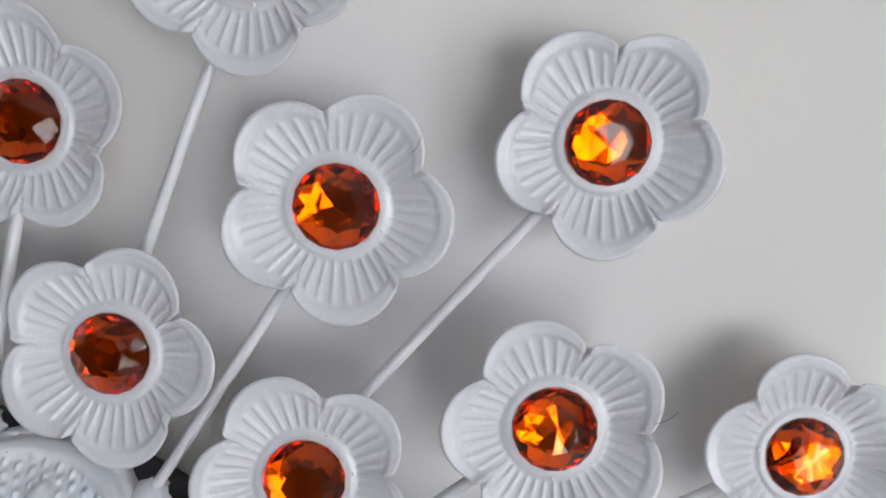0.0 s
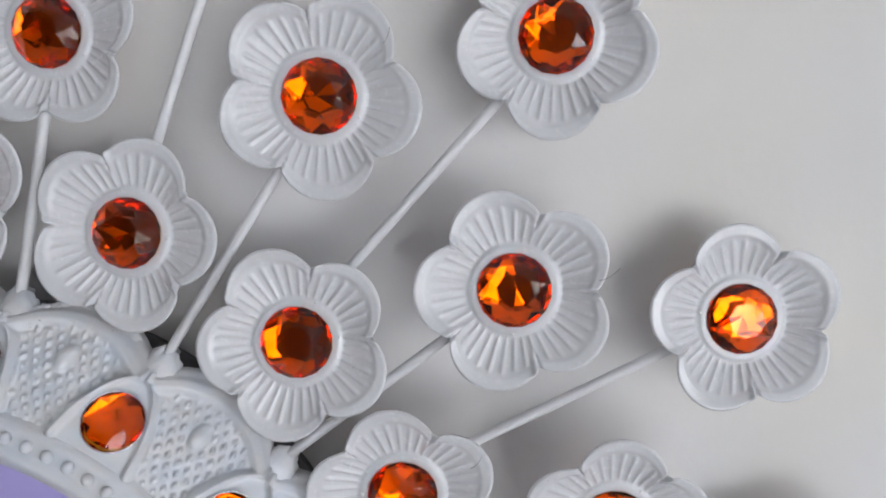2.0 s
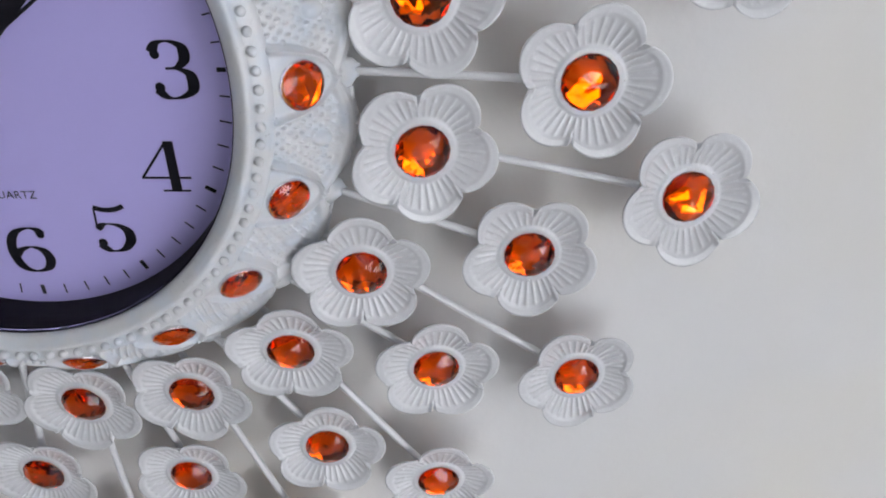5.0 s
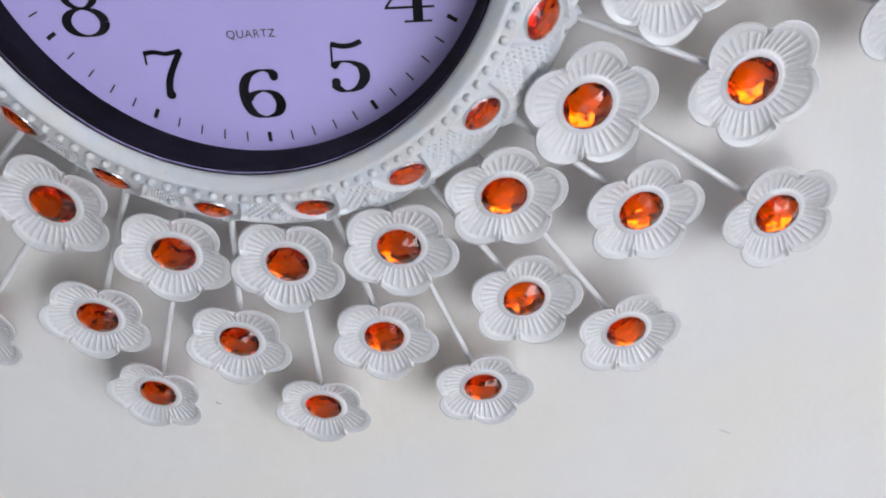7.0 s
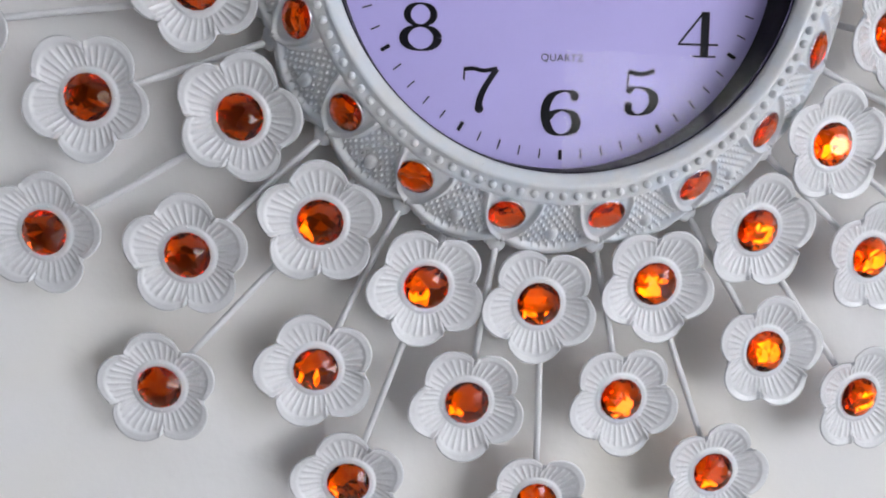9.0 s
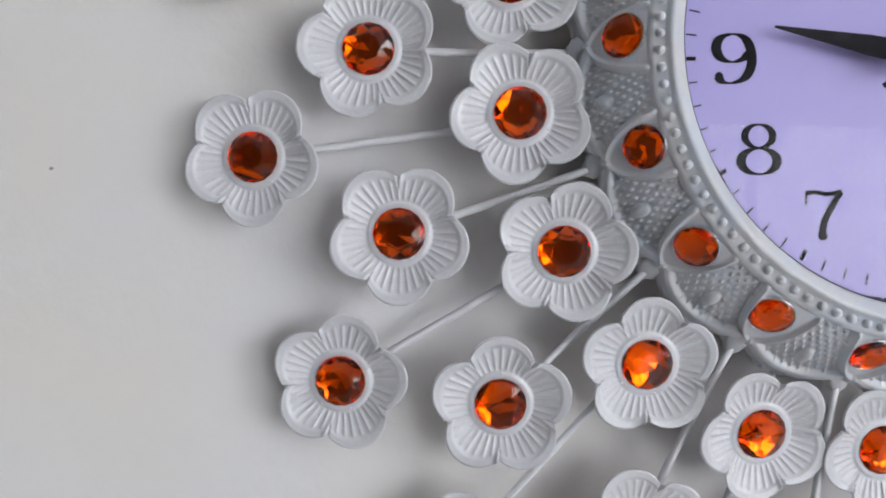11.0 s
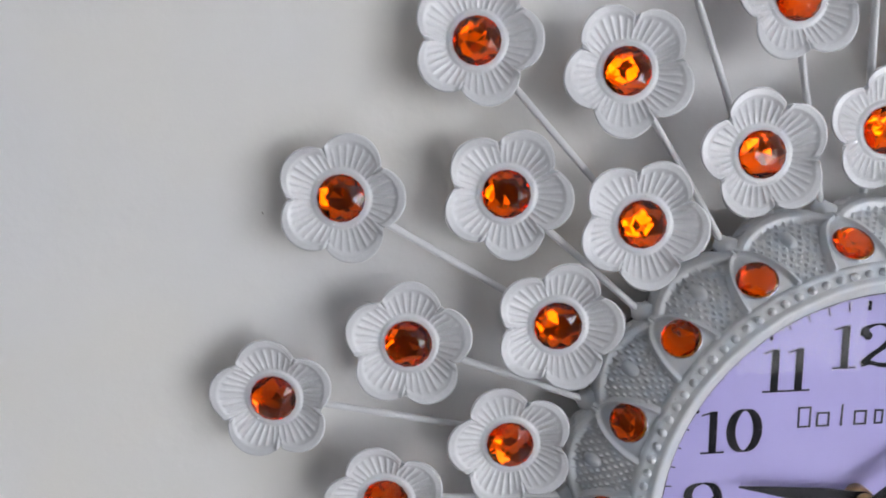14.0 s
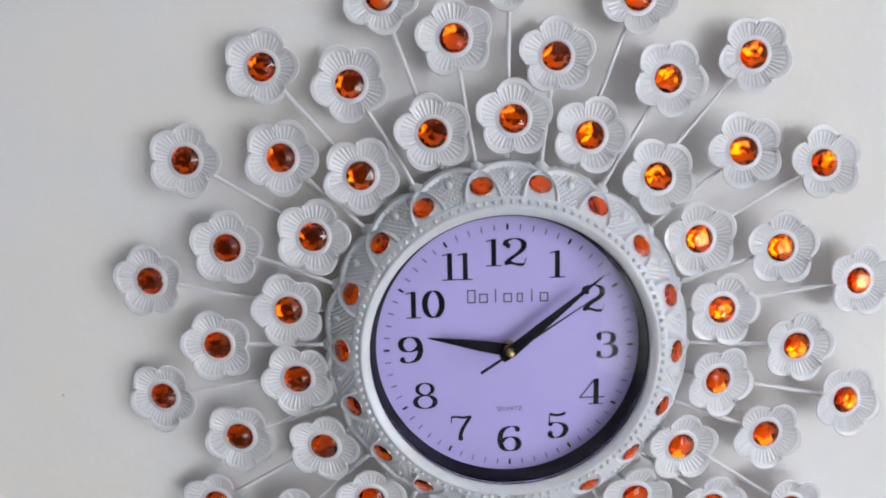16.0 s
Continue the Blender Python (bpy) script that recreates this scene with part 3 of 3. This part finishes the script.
def flower_mesh(seed):
    """Stamped five-petalled dish with radial ribs and a plain rolled rim."""
    bm = bmesh.new()
    per, ns = 96, 28
    n = 5 * per
    D, P = 0.0150, 0.0132
    front, back = [], []
    wob = [noise.noise(Vector((k * 3.1, seed * 5.7, 0.4))) for k in range(5)]
    for i in range(n):
        a = 2 * math.pi * i / n
        pet = int(i // per)
        local = a - 2 * math.pi * (pet + 0.5) / 5
        out = D * math.cos(local) + math.sqrt(max(P * P - (D * math.sin(local)) ** 2, 0.0))
        out *= 1 + 0.018 * wob[pet]
        colf, colb = [], []
        for j in range(ns + 1):
            s = j / ns
            r = 0.0100 + (out - 0.0100) * s
            f = (r - 0.0127) / (out - 0.0127)
            cup = 0.0036 * smoothstep(-0.05, 0.95, f) if f > 0 else 0.0
            seat = 0.0007 * (1 - smoothstep(0.0120, 0.0132, r))
            roll = 0.00025 * smoothstep(0.88, 0.95, f) * (1 - smoothstep(0.96, 1.0, f))
            wave = 0.5 + 0.5 * math.cos(2 * math.pi * (i % per) / per * 8)
            rib = 0.00046 * (wave ** 2.2 - 0.35) * smoothstep(0.02, 0.16, f) * (1 - smoothstep(0.62, 0.73, f))
            step = 0.0006 * smoothstep(0.70, 0.78, f)
            notch = -0.0014 * math.exp(-(min(i % per, per - i % per) / 2.0) ** 2) * smoothstep(0.25, 1.0, f)
            lip = 0.0011 * math.exp(-((per - i % per - 4) / 3.4) ** 2) * smoothstep(0.35, 1.0, f)
            z = lip + cup + seat + roll + rib + step + notch + 0.0005 * wob[pet] * max(f, 0) + 0.00006 * noise.noise(Vector((r * math.cos(a) * 300, r * math.sin(a) * 300, seed)))
            colf.append(bm.verts.new((r * math.cos(a), r * math.sin(a), z)))
            if j in (0, ns // 3, ns - 1, ns):
                colb.append(bm.verts.new((r * math.cos(a) * 0.997, r * math.sin(a) * 0.997, z - 0.0006)))
        front.append(colf)
        back.append(colb)
    for i in range(n):
        k = (i + 1) % n
        for col in (front, back):
            for j in range(len(col[0]) - 1):
                bm.faces.new((col[i][j], col[k][j], col[k][j + 1], col[i][j + 1]))
        bm.faces.new((front[i][-1], front[k][-1], back[k][-1], back[i][-1]))
        bm.faces.new((front[i][0], back[i][0], back[k][0], front[k][0]))
    return finish(bm, "flower", M_ENAMEL)


FLOWERS = [flower_mesh(s) for s in range(4)]
bm = bmesh.new()
bmesh.ops.create_icosphere(bm, subdivisions=2, radius=0.0005)
GLUE = finish(bm, "glue_drop", M_GLUE)
# for each ring, flower by flower: radius and height in mm, degrees off the even spacing, degrees of the first notch, degrees of lean to the right and up
INNER = [(162.7, 35.2, -0.8, 41, 5.5, 0.0), (161.1, 35.6, -0.5, 67, 5.0, 1.5), (165.4, 34.1, -1.0, 7.5, 4.5, 10.0), (165.3, 32.0, -0.7, 32, 0.0, 8.0), (166.5, 32.8, -1.1, 54, 0.0, 5.0), (165.3, 36.4, -0.8, 67, -1.7, 4.7),
         (165.1, 37.9, 0.0, 27, -4.5, 3.5), (163.7, 38.3, -0.2, 38, -4.5, 2.5), (163.7, 37.6, 0.2, 0, -5.0, -0.5), (158.9, 37.1, -0.8, 9.5, -5.0, -2.0), (159.9, 36.5, -0.1, 38, -7.0, -8.0), (162.5, 34.3, 0.3, 55, -0.5, -7.5),
         (163.4, 32.8, 0.3, 6, 3.5, -8.0), (161.5, 31.0, -0.5, 12, 0.5, -5.0), (159.7, 34.2, -0.4, 24, 1.0, -7.0), (160.6, 34.7, -0.5, 50, 5.0, -10.5), (158.6, 36.0, -1.2, 53, 7.5, -5.5), (163.5, 35.7, -0.3, 24, 12.5, -2.5)]
MIDDLE = [(220.4, 32.8, -0.8, 40, 4.5, -2.0), (215.9, 30.6, -0.6, 52, 3.0, 2.0), (222.5, 32.0, -0.0, 2.5, 2.0, 8.5), (225.8, 27.6, -0.5, 26, 7.5, 3.0), (213.5, 23.4, 0.7, 56, 0.9, 4.9), (226.0, 28.6, 0.0, 65, -0.9, 4.9),
          (221.9, 31.2, 0.7, 12, -2.5, 4.3), (215.0, 31.3, -0.3, 28, -4.5, 2.5), (218.9, 31.4, 0.4, 50, -4.5, 1.5), (216.9, 32.0, 0.1, 70, -5.0, -1.5), (216.9, 31.4, -0.2, 19.5, -5.5, -2.0), (215.6, 31.0, 1.0, 54, -5.0, -5.5),
          (220.8, 29.2, 1.5, 70, 1.5, -7.0), (212.3, 30.5, 0.8, 12, -0.5, -4.5), (212.5, 29.1, 1.4, 22, 2.5, -4.0), (215.8, 30.8, 1.7, 47, 5.0, -1.5), (214.8, 27.8, 0.6, 50, 8.0, -4.5), (217.6, 28.7, -0.3, 18, 4.0, -2.5)]
OUTER = [(274.1, 20.2, -0.7, 45, 9.5, 3.5), (272.3, 18.5, -0.6, 66, 5.0, 10.0), (277.5, 18.7, -0.1, 18, 1.5, 1.5), (268.0, 23.0, 0.0, 23, 1.7, 4.7), (268.0, 23.0, 0.0, 10, 0.0, 5.0), (268.0, 23.0, 0.0, 30, -1.7, 4.7),
         (269.2, 25.0, 1.0, 36, -3.2, 3.8), (271.7, 26.3, -0.3, 37, -4.5, 3.0), (270.7, 25.9, -0.2, 62, -6.5, -0.5), (266.5, 24.6, -0.7, 22, -9.0, -2.0), (263.6, 23.1, 0.4, 42, -8.0, -4.0), (270.7, 23.9, -1.0, 59, -5.5, -7.0),
         (266.9, 24.4, 0.4, 63, -3.5, -6.5), (262.4, 24.4, 0.7, 14, -1.5, -7.5), (264.6, 25.2, 0.7, 40, 2.5, -4.5), (266.8, 26.8, -1.2, 46, 6.5, -5.0), (270.2, 23.9, -1.5, 8, 7.5, -1.5), (267.9, 29.2, -0.3, 21, 9.0, 4.5)]
count = 0
for first, ring, label in ((10, INNER, "white five-petalled flower of the inner ring"), (0, MIDDLE, "white five-petalled flower of the middle ring"),
                           (10, OUTER, "white five-petalled flower of the outer ring")):
    for k, (r, h, off, notch, lean_x, lean_y) in enumerate(ring):
        a = radians(first + 20 * k + off)
        x, y, z = r / 1000 * math.cos(a), r / 1000 * math.sin(a), h / 1000 - 0.0036
        lean = Matrix.Rotation(radians(-lean_y), 4, "X") @ Matrix.Rotation(radians(lean_x), 4, "Y")
        m = Matrix.Translation((x, y, z)) @ lean @ Matrix.Rotation(radians(notch), 4, "Z") @ Matrix.Scale(1.0 if ring is OUTER else 1.01, 4)
        flower = put("flower", FLOWERS[count % 4], clock, m, label)
        put("gem", GEMS[(count * 5) % 9], flower, Matrix.Translation((0, 0, 0.0012)) @ Matrix.Rotation(rng.random() * 6, 4, "Z"), "faceted amber gem")
        for _ in range(rng.randint(2, 4)):
            g, q = rng.random() * 6.3, rng.uniform(0.0113, 0.0128)
            put("glue_drop", GLUE, flower, Matrix.Translation((q * math.cos(g), q * math.sin(g), 0.0007)) @ Matrix.Diagonal((*(rng.uniform(0.5, 1.3) for _ in range(2)), 0.6, 1)))
        count += 1
        if ring is INNER:
            continue
        b = radians(first + 20 * k)
        start = Vector((0.134 * math.cos(b), 0.134 * math.sin(b), 0.0238 if ring is OUTER else 0.0298))
        end = Vector((x, y, z - 0.0017)) - 0.0115 * Vector((math.cos(a), math.sin(a), 0))
        sag = Vector((rng.uniform(-1, 1), rng.uniform(-1, 1), rng.uniform(-1, 1))) * 0.0006
        pts = [start.lerp(end, t / 8) + sag * math.sin(math.pi * t / 8) for t in range(9)]
        bm = bmesh.new()
        tube(bm, pts, [0.00155 + 0.0001 * rng.random() for _ in pts], 10)
        part("stem", bm, M_ROD, clock, "thin white painted wire stem")

# ---- lint caught on petal edges: flower, degrees on its edge, length in mm ----
for k, ring, edge, length in ((2, MIDDLE, 12, 6.0), (3, MIDDLE, 38, 4.0), (1, INNER, 30, 5.0), (8, MIDDLE, 128, 5.0), (10, OUTER, 300, 3.5)):
    r, h, off = ring[k][:3]
    a = radians((0 if ring is MIDDLE else 10) + 20 * k + off)
    e = radians(edge)
    base = Vector((r / 1000 * math.cos(a) + 0.0232 * math.cos(e), r / 1000 * math.sin(a) + 0.0232 * math.sin(e), h / 1000))
    out, side = Vector((math.cos(e), math.sin(e), 0.2)), Vector((-math.sin(e), math.cos(e), 0))
    bm = bmesh.new()
    tube(bm, [base + (out * t + side * 0.5 * t * t) * length / 1000 for t in (0, 0.25, 0.5, 0.75, 1.0)], [0.00007] * 5, 5)
    part("fibre", bm, M_CASE, clock, "thin dark fibre of lint")

# ---- scuffs on the wall ----
for x, z, w, h, a in ((-0.348, 1.4526, 0.0009, 0.0007, 0), (-0.066, 1.222, 0.0024, 0.0006, 40), (-0.271, 1.629, 0.0008, 0.0003, 70), (0.245, 1.19, 0.005, 0.00018, 25), (0.36, 1.575, 0.0014, 0.0008, 80)):
    bm = bmesh.new()
    bmesh.ops.create_uvsphere(bm, u_segments=10, v_segments=6, radius=1.0)
    for v in bm.verts:
        q = 1 + 0.35 * noise.noise(v.co * 1.7 + Vector((x * 50, 0, z * 50)))
        v.co = Vector((v.co.x * w * q, v.co.y * 0.00025, v.co.z * h * q))
    part("scuff", bm, M_MARK, wall_north, "small grey scuff", pose(x, -0.0001, z, 0, a, 0))
